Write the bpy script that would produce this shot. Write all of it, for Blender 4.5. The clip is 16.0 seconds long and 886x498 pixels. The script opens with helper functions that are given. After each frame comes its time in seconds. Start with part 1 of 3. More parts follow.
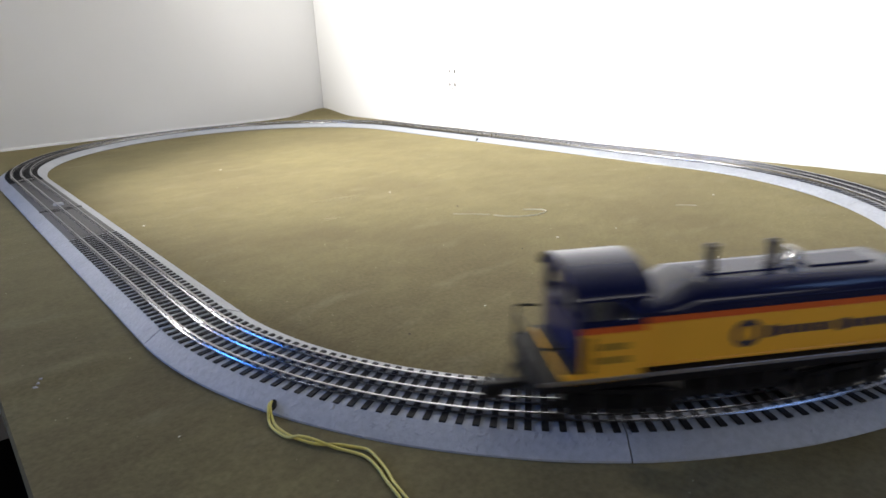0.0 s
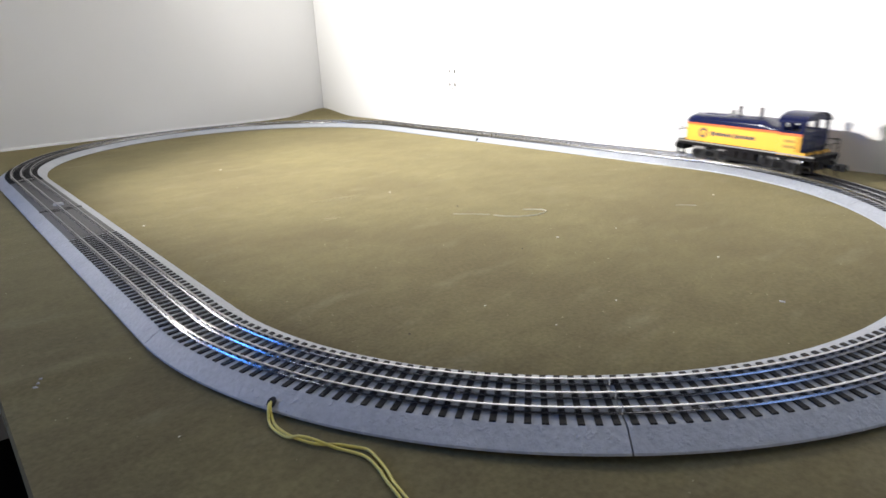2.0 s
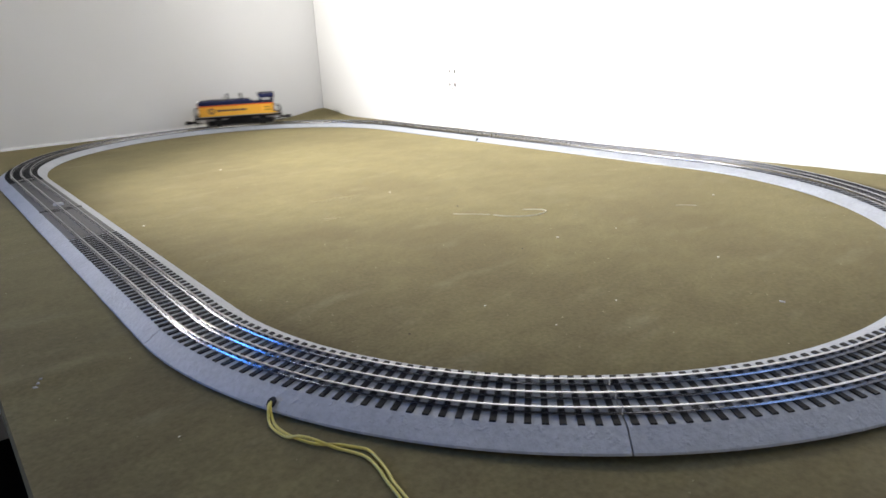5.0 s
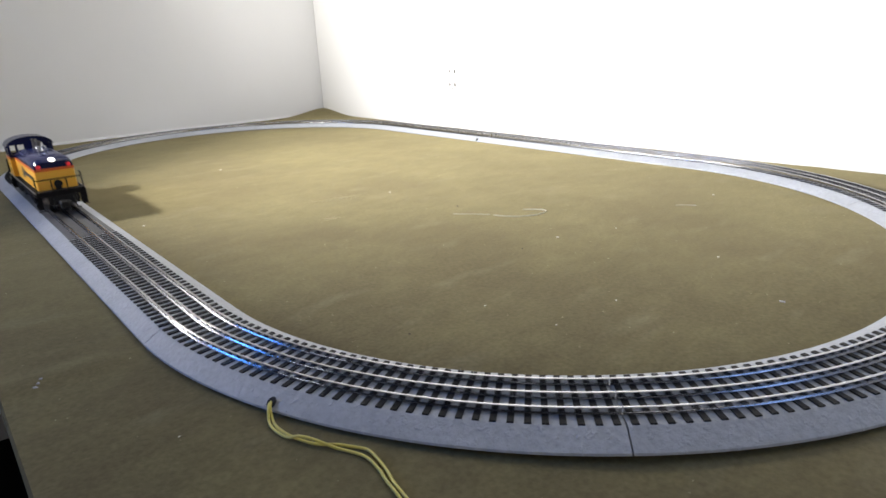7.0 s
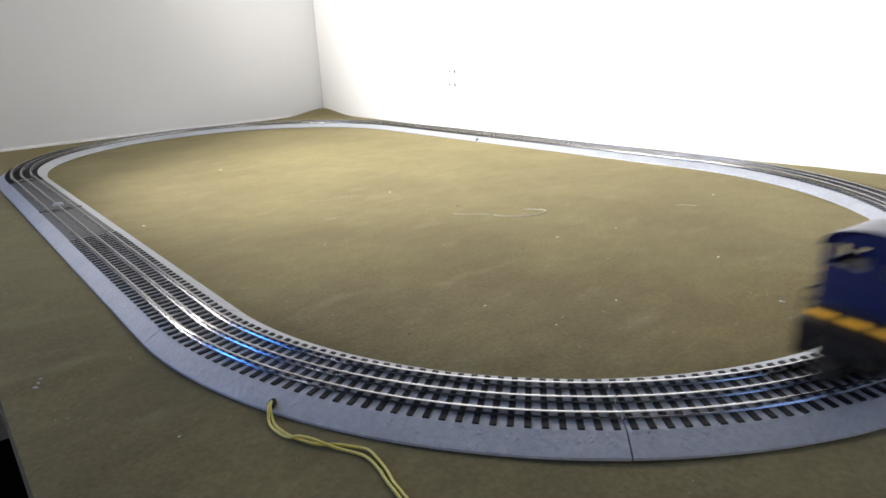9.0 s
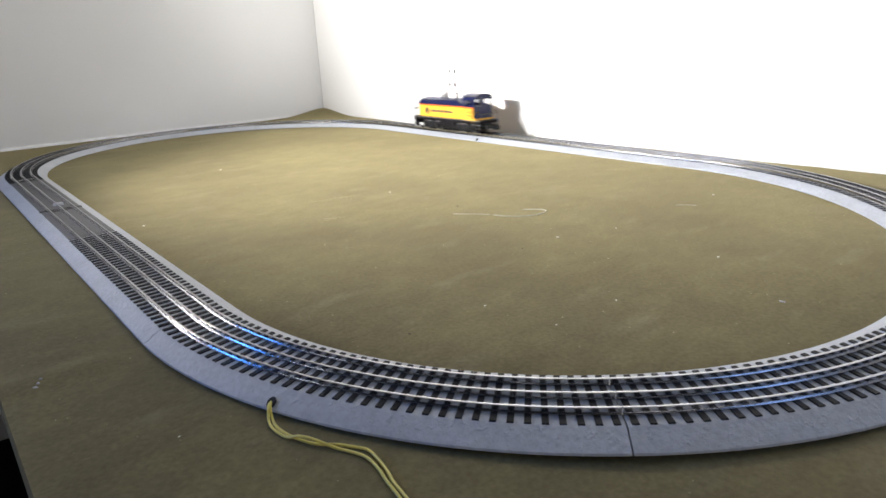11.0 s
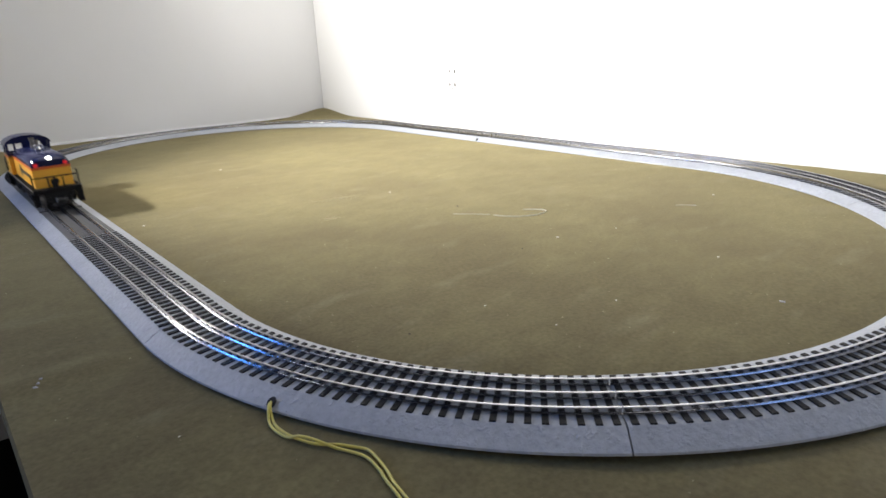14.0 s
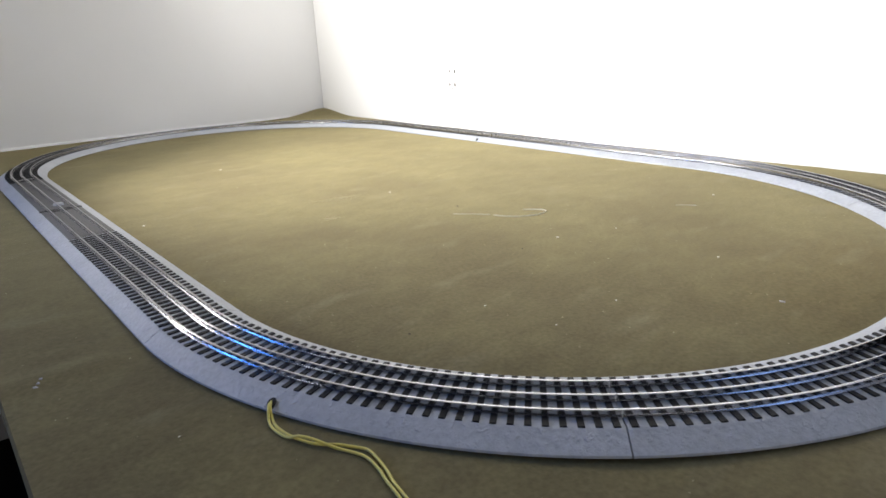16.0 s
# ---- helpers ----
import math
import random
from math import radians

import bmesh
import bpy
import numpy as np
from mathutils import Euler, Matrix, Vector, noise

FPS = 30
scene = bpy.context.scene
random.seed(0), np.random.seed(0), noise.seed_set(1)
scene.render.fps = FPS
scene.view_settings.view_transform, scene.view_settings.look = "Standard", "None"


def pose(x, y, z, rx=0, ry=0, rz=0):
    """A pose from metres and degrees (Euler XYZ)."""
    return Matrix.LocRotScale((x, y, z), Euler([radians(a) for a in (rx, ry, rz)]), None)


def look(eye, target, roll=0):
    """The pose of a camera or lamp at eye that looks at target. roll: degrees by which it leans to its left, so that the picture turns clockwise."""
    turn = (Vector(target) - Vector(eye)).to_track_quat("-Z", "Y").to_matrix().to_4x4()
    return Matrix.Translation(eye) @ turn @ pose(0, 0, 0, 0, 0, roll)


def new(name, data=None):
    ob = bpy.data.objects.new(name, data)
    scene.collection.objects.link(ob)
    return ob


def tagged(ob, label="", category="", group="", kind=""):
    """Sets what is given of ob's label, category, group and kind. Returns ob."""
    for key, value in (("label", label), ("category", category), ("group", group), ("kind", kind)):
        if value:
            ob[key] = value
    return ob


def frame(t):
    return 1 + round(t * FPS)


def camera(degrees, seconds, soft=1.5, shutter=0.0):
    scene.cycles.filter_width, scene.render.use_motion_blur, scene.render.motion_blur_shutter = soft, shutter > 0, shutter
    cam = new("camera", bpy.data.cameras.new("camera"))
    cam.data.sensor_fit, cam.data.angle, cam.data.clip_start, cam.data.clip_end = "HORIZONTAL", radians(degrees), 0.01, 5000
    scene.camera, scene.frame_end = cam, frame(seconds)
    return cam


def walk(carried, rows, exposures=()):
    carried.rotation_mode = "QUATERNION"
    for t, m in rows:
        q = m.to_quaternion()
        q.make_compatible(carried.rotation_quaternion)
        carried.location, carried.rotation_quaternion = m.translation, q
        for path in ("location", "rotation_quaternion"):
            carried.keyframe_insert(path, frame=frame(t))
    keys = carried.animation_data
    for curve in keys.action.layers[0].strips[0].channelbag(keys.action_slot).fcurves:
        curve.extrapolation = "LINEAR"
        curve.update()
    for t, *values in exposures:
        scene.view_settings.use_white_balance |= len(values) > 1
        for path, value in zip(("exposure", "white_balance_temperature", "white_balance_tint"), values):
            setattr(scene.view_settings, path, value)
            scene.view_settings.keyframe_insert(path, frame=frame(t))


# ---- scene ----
cam = camera(72.622, 16.0, soft=1.6, shutter=0.65)
EYE = (-0.1430, -0.5024, 0.2214)
AIM = (EYE[0] + 0.61808, EYE[1] + 0.71677, EYE[2] - 0.32282)
STAND = look(EYE, AIM, -2.334)
walk(cam, [(0, STAND), (16.0, STAND)], exposures=[(0, 0.0), (16.0, 0.0)])

# ---- plan: an oval of track on a table beside two walls ----
R, L = 0.4467, 0.8627            # curve radius, straight length
N = math.pi * R
LAP = 2 * N + 2 * L
GAUGE = 0.0161                   # middle rail to outer rail
EDGE = 0.0419                    # half width of the roadbed
Z_TIE, Z_RAIL = 0.0104, 0.0148
WALL_X, WALL_Y = 0.9945, 1.4422
TABLE_X = -0.1395
FLOOR_Z, CEIL_Z = -0.80, 1.62
WEST, SOUTH = -2.7, -2.7

# ---- light ----
world = bpy.data.worlds.new("room_dark")
scene.world = world
world.use_nodes = True
world.node_tree.nodes["Background"].inputs["Color"].default_value = (0.5, 0.6, 0.8, 1)
world.node_tree.nodes["Background"].inputs["Strength"].default_value = 0.02


def area_lamp(name, eye, target, size, power, colour, spread=180, size_y=None):
    data = bpy.data.lights.new(name, "AREA")
    data.shape, data.size, data.energy, data.color = "DISK", size, power, colour
    if size_y:
        data.shape, data.size_y = "RECTANGLE", size_y
    data.spread = radians(spread)
    ob = new(name, data)
    ob.matrix_world = look(eye, target)
    return ob


def spot_lamp(name, eye, target, radius, power, colour, angle, blend):
    data = bpy.data.lights.new(name, "SPOT")
    data.energy, data.color, data.shadow_soft_size = power, colour, radius
    data.spot_size, data.spot_blend = radians(angle), blend
    ob = new(name, data)
    ob.matrix_world = look(eye, target)
    return ob


LAMP = (-0.34, 0.81, 0.425)
spot_lamp("lamp_beam", LAMP, (0.99, 0.26, 0.80), 0.024, 214.0, (1.0, 0.975, 0.93), 130, 1.0)
area_lamp("ceiling_light", (0.25, 1.05, 1.56), (0.30, 1.10, 0.0), 0.7, 0.7, (1.0, 0.97, 0.93), 80, 0.5)
# Added fill beam on the east wall lightens the locomotive's cast shadow there.
area_lamp("west_window_light", (-2.6, 0.95, 0.80), (0.99, 0.32, 0.48), 0.9, 2.4, (0.92, 0.95, 1.0), 30, 0.6)
area_lamp("window_light", (0.78, -1.9, 1.05), (0.85, 0.1, 0.0), 0.8, 1.4, (0.30, 0.50, 1.0), 70, 0.7)
# Added low fill to brighten upright near sides while barely reaching the carpet.
area_lamp("south_window_light", (-0.35, -2.5, 0.36), (0.35, -0.30, 0.10), 1.3, 0.9, (1.0, 0.95, 0.92), 60, 0.45)
area_lamp("side_window_light", (-1.5, 1.38, 0.75), (0.0, -0.1, 0.0), 0.5, 5.6, (0.07, 0.28, 1.0), 85, 0.6)


# ---- materials ----
def mat(name, base, rough=0.5, metal=0.0, vary=0.0, scale=40.0, fine=0.0, bump=0.0, bump_scale=300.0, tint=None, spec=0.5, clear=0.0):
    """A surface with broad stains (vary, scale), a fine grain and relief."""
    m = bpy.data.materials.new(name)
    m.use_nodes = True
    nt = m.node_tree
    b = nt.nodes["Principled BSDF"]
    b.inputs["Base Color"].default_value = (*base, 1)
    b.inputs["Roughness"].default_value = rough
    b.inputs["Metallic"].default_value = metal
    b.inputs["Specular IOR Level"].default_value = spec
    b.inputs["Coat Weight"].default_value = clear
    if vary or fine or bump:
        tc = nt.nodes.new("ShaderNodeTexCoord")
    if vary or fine:
        n1 = nt.nodes.new("ShaderNodeTexNoise")
        n1.inputs["Scale"].default_value = scale
        n1.inputs["Detail"].default_value = 4
        n2 = nt.nodes.new("ShaderNodeTexNoise")
        n2.inputs["Scale"].default_value = bump_scale
        n2.inputs["Detail"].default_value = 3
        nt.links.new(tc.outputs["Object"], n1.inputs["Vector"])
        nt.links.new(tc.outputs["Object"], n2.inputs["Vector"])
        add = nt.nodes.new("ShaderNodeMath")
        add.operation = "MULTIPLY_ADD"
        add.inputs[1].default_value = 2 * vary
        add.inputs[2].default_value = 1 - vary - fine
        nt.links.new(n1.outputs["Fac"], add.inputs[0])
        add2 = nt.nodes.new("ShaderNodeMath")
        add2.operation = "MULTIPLY_ADD"
        add2.inputs[1].default_value = 2 * fine
        nt.links.new(n2.outputs["Fac"], add2.inputs[0])
        nt.links.new(add.outputs[0], add2.inputs[2])
        mix = nt.nodes.new("ShaderNodeMix")
        mix.data_type = "RGBA"
        mix.blend_type = "MULTIPLY"
        mix.inputs["Factor"].default_value = 1
        mix.inputs["A"].default_value = (*base, 1)
        if tint:
            hue = nt.nodes.new("ShaderNodeMix")
            hue.data_type = "RGBA"
            hue.inputs["A"].default_value = (*base, 1)
            hue.inputs["B"].default_value = (*tint, 1)
            ramp = nt.nodes.new("ShaderNodeMapRange")
            ramp.inputs["From Min"].default_value = 0.38
            ramp.inputs["From Max"].default_value = 0.66
            nt.links.new(n1.outputs["Fac"], ramp.inputs["Value"])
            nt.links.new(ramp.outputs["Result"], hue.inputs["Factor"])
            nt.links.new(hue.outputs["Result"], mix.inputs["A"])
        nt.links.new(add2.outputs[0], mix.inputs["B"])
        nt.links.new(mix.outputs["Result"], b.inputs["Base Color"])
    if bump:
        n3 = nt.nodes.new("ShaderNodeTexNoise")
        n3.inputs["Scale"].default_value = bump_scale
        n3.inputs["Detail"].default_value = 5
        nt.links.new(tc.outputs["Object"], n3.inputs["Vector"])
        bn = nt.nodes.new("ShaderNodeBump")
        bn.inputs["Strength"].default_value = bump
        bn.inputs["Distance"].default_value = 0.001
        nt.links.new(n3.outputs["Fac"], bn.inputs["Height"])
        nt.links.new(bn.outputs["Normal"], b.inputs["Normal"])
    return m


def add_pits(m, scale, low, strength):
    """Scattered lumps and pits laid over a material's fine relief."""
    nt = m.node_tree
    tc = nt.nodes.new("ShaderNodeTexCoord")
    n = nt.nodes.new("ShaderNodeTexNoise")
    n.inputs["Scale"].default_value = scale
    n.inputs["Detail"].default_value = 2
    r = nt.nodes.new("ShaderNodeMapRange")
    r.inputs["From Min"].default_value, r.inputs["From Max"].default_value = low, low + 0.12
    bn = nt.nodes.new("ShaderNodeBump")
    bn.inputs["Strength"].default_value = strength
    bn.inputs["Distance"].default_value = 0.0016
    nt.links.new(tc.outputs["Object"], n.inputs["Vector"])
    nt.links.new(n.outputs["Fac"], r.inputs["Value"])
    nt.links.new(r.outputs["Result"], bn.inputs["Height"])
    fine = next(x for x in nt.nodes if x.bl_idname == "ShaderNodeBump" and x != bn)
    nt.links.new(fine.outputs["Normal"], bn.inputs["Normal"])
    nt.links.new(bn.outputs["Normal"], nt.nodes["Principled BSDF"].inputs["Normal"])


def glow(name, colour, strength):
    m = mat(name, colour, 0.3)
    b = m.node_tree.nodes["Principled BSDF"]
    b.inputs["Emission Color"].default_value = (*colour, 1)
    b.inputs["Emission Strength"].default_value = strength
    return m


def carpet_material():
    """Olive pile: broad worn clouds, brushed streaks, pale dust smudges and a fine nap."""
    m = bpy.data.materials.new("olive_carpet")
    m.use_nodes = True
    nt = m.node_tree
    b = nt.nodes["Principled BSDF"]
    b.inputs["Roughness"].default_value = 0.95
    b.inputs["Specular IOR Level"].default_value = 0.08
    b.inputs["Sheen Weight"].default_value = 0.21
    b.inputs["Sheen Roughness"].default_value = 0.45
    b.inputs["Sheen Tint"].default_value = (1.0, 0.86, 0.44, 1)
    tc = nt.nodes.new("ShaderNodeTexCoord")

    def grain(scale, detail, stretch=(1, 1, 1), turn=0.0):
        mp = nt.nodes.new("ShaderNodeMapping")
        mp.inputs["Scale"].default_value = stretch
        mp.inputs["Rotation"].default_value = (0, 0, radians(turn))
        n = nt.nodes.new("ShaderNodeTexNoise")
        n.inputs["Scale"].default_value = scale
        n.inputs["Detail"].default_value = detail
        nt.links.new(tc.outputs["Object"], mp.inputs["Vector"])
        nt.links.new(mp.outputs["Vector"], n.inputs["Vector"])
        return n.outputs["Fac"]

    def ramp(value, lo, hi, a, c):
        r = nt.nodes.new("ShaderNodeMapRange")
        r.inputs["From Min"].default_value, r.inputs["From Max"].default_value = lo, hi
        r.inputs["To Min"].default_value, r.inputs["To Max"].default_value = a, c
        nt.links.new(value, r.inputs["Value"])
        return r.outputs["Result"]

    def blend(fac, a, c, kind="MIX"):
        x = nt.nodes.new("ShaderNodeMix")
        x.data_type, x.blend_type = "RGBA", kind
        for socket, value in (("Factor", fac), ("A", a), ("B", c)):
            if isinstance(value, (tuple, float)):
                x.inputs[socket].default_value = value
            else:
                nt.links.new(value, x.inputs[socket])
        return x.outputs["Result"]

    tone = blend(ramp(grain(5.0, 3), 0.36, 0.64, 0, 1), (0.160, 0.137, 0.070, 1), (0.118, 0.097, 0.054, 1))
    tone = blend(ramp(grain(9, 5, (1, 2.6, 1), 35), 0.58, 0.76, 0, 0.55), tone, (0.200, 0.177, 0.110, 1))
    tone = blend(ramp(grain(30, 4, (1, 1.7, 1), -20), 0.30, 0.70, 0.0, 0.34), tone, (0.070, 0.056, 0.034, 1))
    nap = blend(ramp(grain(260, 4), 0.25, 0.75, 0, 1), (0.82, 0.82, 0.82, 1), (1.18, 1.18, 1.18, 1))
    nt.links.new(blend(1.0, tone, nap, "MULTIPLY"), b.inputs["Base Color"])
    bn = nt.nodes.new("ShaderNodeBump")
    bn.inputs["Strength"].default_value = 0.28
    bn.inputs["Distance"].default_value = 0.001
    nt.links.new(grain(420, 5), bn.inputs["Height"])
    nt.links.new(bn.outputs["Normal"], b.inputs["Normal"])
    return m


CARPET = carpet_material()
WALL_PAINT = mat("wall_paint", (0.76, 0.755, 0.745), 0.75, 0, 0.03, 3, 0.01, 0.12, 260, None, 0.25)
# Dark tone for the two unseen walls, chosen to cut bounced light.
BOUNCE_CUT_PAINT = mat("bounce_cutting_wall_tone", (0.13, 0.145, 0.17), 0.8, 0, 0.03, 3, 0.02, 0.12, 260)
# The ceiling is out of view; its grey weakens light bounced downwards.
BOUNCE_CUT_CEIL = mat("bounce_cutting_ceiling_tone", (0.45, 0.46, 0.47), 0.85, 0, 0.02, 3, 0.02, 0.15, 200)
# Near-black base puts the shade below the table into the floor's colour.
SHADE_FLOOR = mat("shade_toned_room_floor", (0.012, 0.010, 0.009), 0.9, 0, 0.1, 6, 0.1, 0.2, 90, None, 0.05)
TABLE_WOOD = mat("table_board", (0.06, 0.045, 0.03), 0.6, 0, 0.15, 14, 0.1, 0.2, 120)
WHITE_CARD = mat("white_card", (0.80, 0.80, 0.80), 0.6, 0, 0.03, 20, 0.02, 0.05, 300)
BED = mat("grey_ballast_plastic", (0.375, 0.392, 0.428), 0.46, 0, 0.16, 36, 0.22, 1.0, 240, None, 0.5)
add_pits(BED, 210, 0.60, 0.35)
BED_PLAIN = mat("brown_grey_plastic", (0.088, 0.087, 0.088), 0.6, 0, 0.12, 60, 0.12, 0.5, 500)
TIE = mat("black_tie_plastic", (0.004, 0.004, 0.006), 0.55, 0, 0.1, 90, 0.1, 0.3, 700, None, 0.25)
STEEL = mat("rail_steel", (0.52, 0.52, 0.54), 0.18, 1.0, 0.12, 60, 0.06, 0.08, 900)
STEEL_DULL = mat("rail_steel_web", (0.30, 0.29, 0.29), 0.38, 1.0, 0.12, 80, 0.06)
BLUE = mat("navy_blue_plastic", (0.007, 0.010, 0.046), 0.18, 0, 0.08, 60, 0.04, 0.05, 500, None, 0.25)
YELLOW = mat("yellow_plastic", (0.82, 0.420, 0.036), 0.36, 0, 0.05, 50, 0.03, 0.05, 500)
ORANGE = mat("orange_stripe", (0.62, 0.10, 0.012), 0.4, 0, 0.05, 60, 0.03)
BLACK = mat("black_plastic", (0.007, 0.007, 0.008), 0.5, 0, 0.12, 70, 0.08, 0.2, 500, None, 0.2)
FRAME_GREY = mat("frame_grey_paint", (0.009, 0.008, 0.009), 0.75, 0, 0.1, 70, 0.06, 0.1, 500, None, 0.10)
STACK = mat("stack_brown_grey", (0.05, 0.045, 0.045), 0.4, 0, 0.12, 90, 0.05)
SILVER = mat("silver_metal", (0.70, 0.70, 0.70), 0.25, 1.0, 0.06, 90, 0.03)
WHEEL = mat("wheel_steel", (0.25, 0.24, 0.24), 0.35, 1.0, 0.1, 90, 0.05)
NUMBER = mat("faded_brown_print", (0.34, 0.20, 0.02), 0.45, 0, 0.05, 60, 0.02)
MARK = mat("dark_blue_print", (0.035, 0.032, 0.055), 0.45, 0, 0.05, 60, 0.02)
RED_LENS = glow("red_marker_lens", (0.75, 0.015, 0.03), 0.25)
HEADLIGHT = glow("lit_headlight", (1.0, 0.98, 0.93), 9.0)
WIRE = mat("yellow_wire", (0.62, 0.53, 0.12), 0.42, 0, 0.08, 200, 0.03)
OUTLET = mat("white_outlet_plastic", (0.80, 0.79, 0.76), 0.35, 0, 0.02, 60, 0.01)
# Black for the joint peg and for painted shade inside openings.
SLOT = mat("opening_shade_and_peg_black", (0.008, 0.008, 0.008), 0.8)
LINT = mat("pale_lint", (0.62, 0.58, 0.48), 0.9, 0, 0.1, 300, 0.1)
LINT_BLUE = mat("blue_grey_lint", (0.46, 0.45, 0.47), 0.9, 0, 0.1, 300, 0.1)
FLECK = mat("straw_flecks", (0.36, 0.32, 0.19), 0.9, 0, 0.2, 60, 0.2)
BRIM = mat("dark_speck", (0.05, 0.04, 0.03), 0.9, 0, 0.1, 300, 0.1)


# ---- mesh helpers ----
def part(name, bm, material, parent=None, label="", smooth=False):
    me = bpy.data.meshes.new(name)
    bmesh.ops.recalc_face_normals(bm, faces=bm.faces[:])
    bm.to_mesh(me)
    bm.free()
    for m in material if isinstance(material, (list, tuple)) else [material]:
        me.materials.append(m)
    if smooth:
        me.shade_smooth()
        me.set_sharp_from_angle(angle=radians(38))
    ob = new(name, me)
    if parent:
        ob.parent = parent
    if label:
        tagged(ob, label)
    return ob


def box(bm, x0, x1, y0, y1, z0, z1, bevel=0.0, seg=1, mi=0):
    vs = [bm.verts.new(p) for p in ((x0, y0, z0), (x1, y0, z0), (x1, y1, z0), (x0, y1, z0), (x0, y0, z1), (x1, y0, z1), (x1, y1, z1), (x0, y1, z1))]
    fs = [bm.faces.new([vs[i] for i in q]) for q in ((3, 2, 1, 0), (4, 5, 6, 7), (0, 1, 5, 4), (1, 2, 6, 5), (2, 3, 7, 6), (3, 0, 4, 7))]
    for f in fs:
        f.material_index = mi
    if bevel:
        es = list({e for f in fs for e in f.edges})
        bmesh.ops.bevel(bm, geom=es, offset=bevel, segments=seg, affect="EDGES", profile=0.5)
    return fs


def solid(*args, **kw):
    bm = bmesh.new()
    box(bm, *args, **kw)
    return bm


def prism(bm, outline, a, b, axis="x"):
    """Extrude a closed outline of (u, v) from a to b along an axis: x -> (y, z), y -> (x, z), z -> (x, y)."""
    def put(w, u, v):
        return {"x": (w, u, v), "y": (u, w, v), "z": (u, v, w)}[axis]
    lo = [bm.verts.new(put(a, u, v)) for u, v in outline]
    hi = [bm.verts.new(put(b, u, v)) for u, v in outline]
    n = len(outline)
    bm.faces.new(lo[::-1])
    bm.faces.new(hi)
    for i in range(n):
        bm.faces.new((lo[i], lo[(i + 1) % n], hi[(i + 1) % n], hi[i]))


def tube(bm, points, radius, sides=8, closed=False):
    """A round rod along points."""
    pts = [Vector(p) for p in points]
    rings = []
    for i, p in enumerate(pts):
        a, b = pts[max(i - 1, 0)], pts[min(i + 1, len(pts) - 1)]
        t = (b - a).normalized()
        side = t.orthogonal().normalized() if not rings else (rings[-1][1] - t * rings[-1][1].dot(t)).normalized()
        up = t.cross(side)
        rings.append(([bm.verts.new(p + radius * (math.cos(2 * math.pi * k / sides) * side + math.sin(2 * math.pi * k / sides) * up)) for k in range(sides)], side))
    for (r0, _), (r1, _) in zip(rings, rings[1:]):
        for k in range(sides):
            bm.faces.new((r0[k], r0[(k + 1) % sides], r1[(k + 1) % sides], r1[k]))
    bm.faces.new(rings[0][0][::-1])
    bm.faces.new(rings[-1][0])


def lathe(bm, profile, at=(0, 0, 0), axis="z", sides=20):
    """Turn a profile of (radius, height) about an axis through at."""
    rings = []
    for r, h in profile:
        ring = []
        for k in range(sides):
            a = 2 * math.pi * k / sides
            u, v = r * math.cos(a), r * math.sin(a)
            p = {"z": (u, v, h), "y": (u, h, v), "x": (h, u, v)}[axis]
            ring.append(bm.verts.new(Vector(at) + Vector(p)))
        rings.append(ring)
    for r0, r1 in zip(rings, rings[1:]):
        for k in range(sides):
            bm.faces.new((r0[k], r0[(k + 1) % sides], r1[(k + 1) % sides], r1[k]))
    bm.faces.new(rings[0][::-1])
    bm.faces.new(rings[-1])


def spline(points, n=6):
    """Points along a smooth line through the given ones."""
    p = [Vector(q) for q in points]
    out = []
    for i in range(len(p) - 1):
        a, b, c, d = p[max(i - 1, 0)], p[i], p[i + 1], p[min(i + 2, len(p) - 1)]
        for k in range(n):
            u = k / n
            out.append(0.5 * (2 * b + (c - a) * u + (2 * a - 5 * b + 4 * c - d) * u * u + (3 * b - a - 3 * c + d) * u ** 3))
    return out + [p[-1]]


# ---- the room ----
def sheet(name, x0, x1, y0, y1, z0, z1, material, label, category="wall"):
    ob = part(name, solid(x0, x1, y0, y1, z0, z1), material)
    return tagged(ob, label, category, kind="structure")


sheet("wall_north", WEST, WALL_X + 0.12, WALL_Y, WALL_Y + 0.12, FLOOR_Z, CEIL_Z, WALL_PAINT, "plain off-white painted wall behind the layout table")
sheet("wall_east", WALL_X, WALL_X + 0.12, SOUTH, WALL_Y - 0.002, FLOOR_Z, CEIL_Z, WALL_PAINT, "brightly lit off-white painted wall beside the track")
# South and west walls are unseen; their dark tone holds down the bounce.
sheet("wall_south", WEST, WALL_X + 0.12, SOUTH - 0.12, SOUTH - 0.002, FLOOR_Z, CEIL_Z, BOUNCE_CUT_PAINT, "unseen room wall, toned dark blue-grey to cut bounced light")
sheet("wall_west", WEST - 0.12, WEST - 0.002, SOUTH - 0.12, WALL_Y + 0.12, FLOOR_Z, CEIL_Z, BOUNCE_CUT_PAINT, "unseen room wall, toned dark blue-grey to cut bounced light")
sheet("ceiling", WEST - 0.12, WALL_X + 0.12, SOUTH - 0.12, WALL_Y + 0.12, CEIL_Z + 0.002, CEIL_Z + 0.1, BOUNCE_CUT_CEIL, "unseen room ceiling, greyed to cut bounced light", "ceiling")
sheet("floor", WEST - 0.12, WALL_X + 0.12, SOUTH - 0.12, WALL_Y + 0.12, FLOOR_Z - 0.1, FLOOR_Z - 0.002, SHADE_FLOOR, "floor below the table, its shade painted in as near-black", "floor")


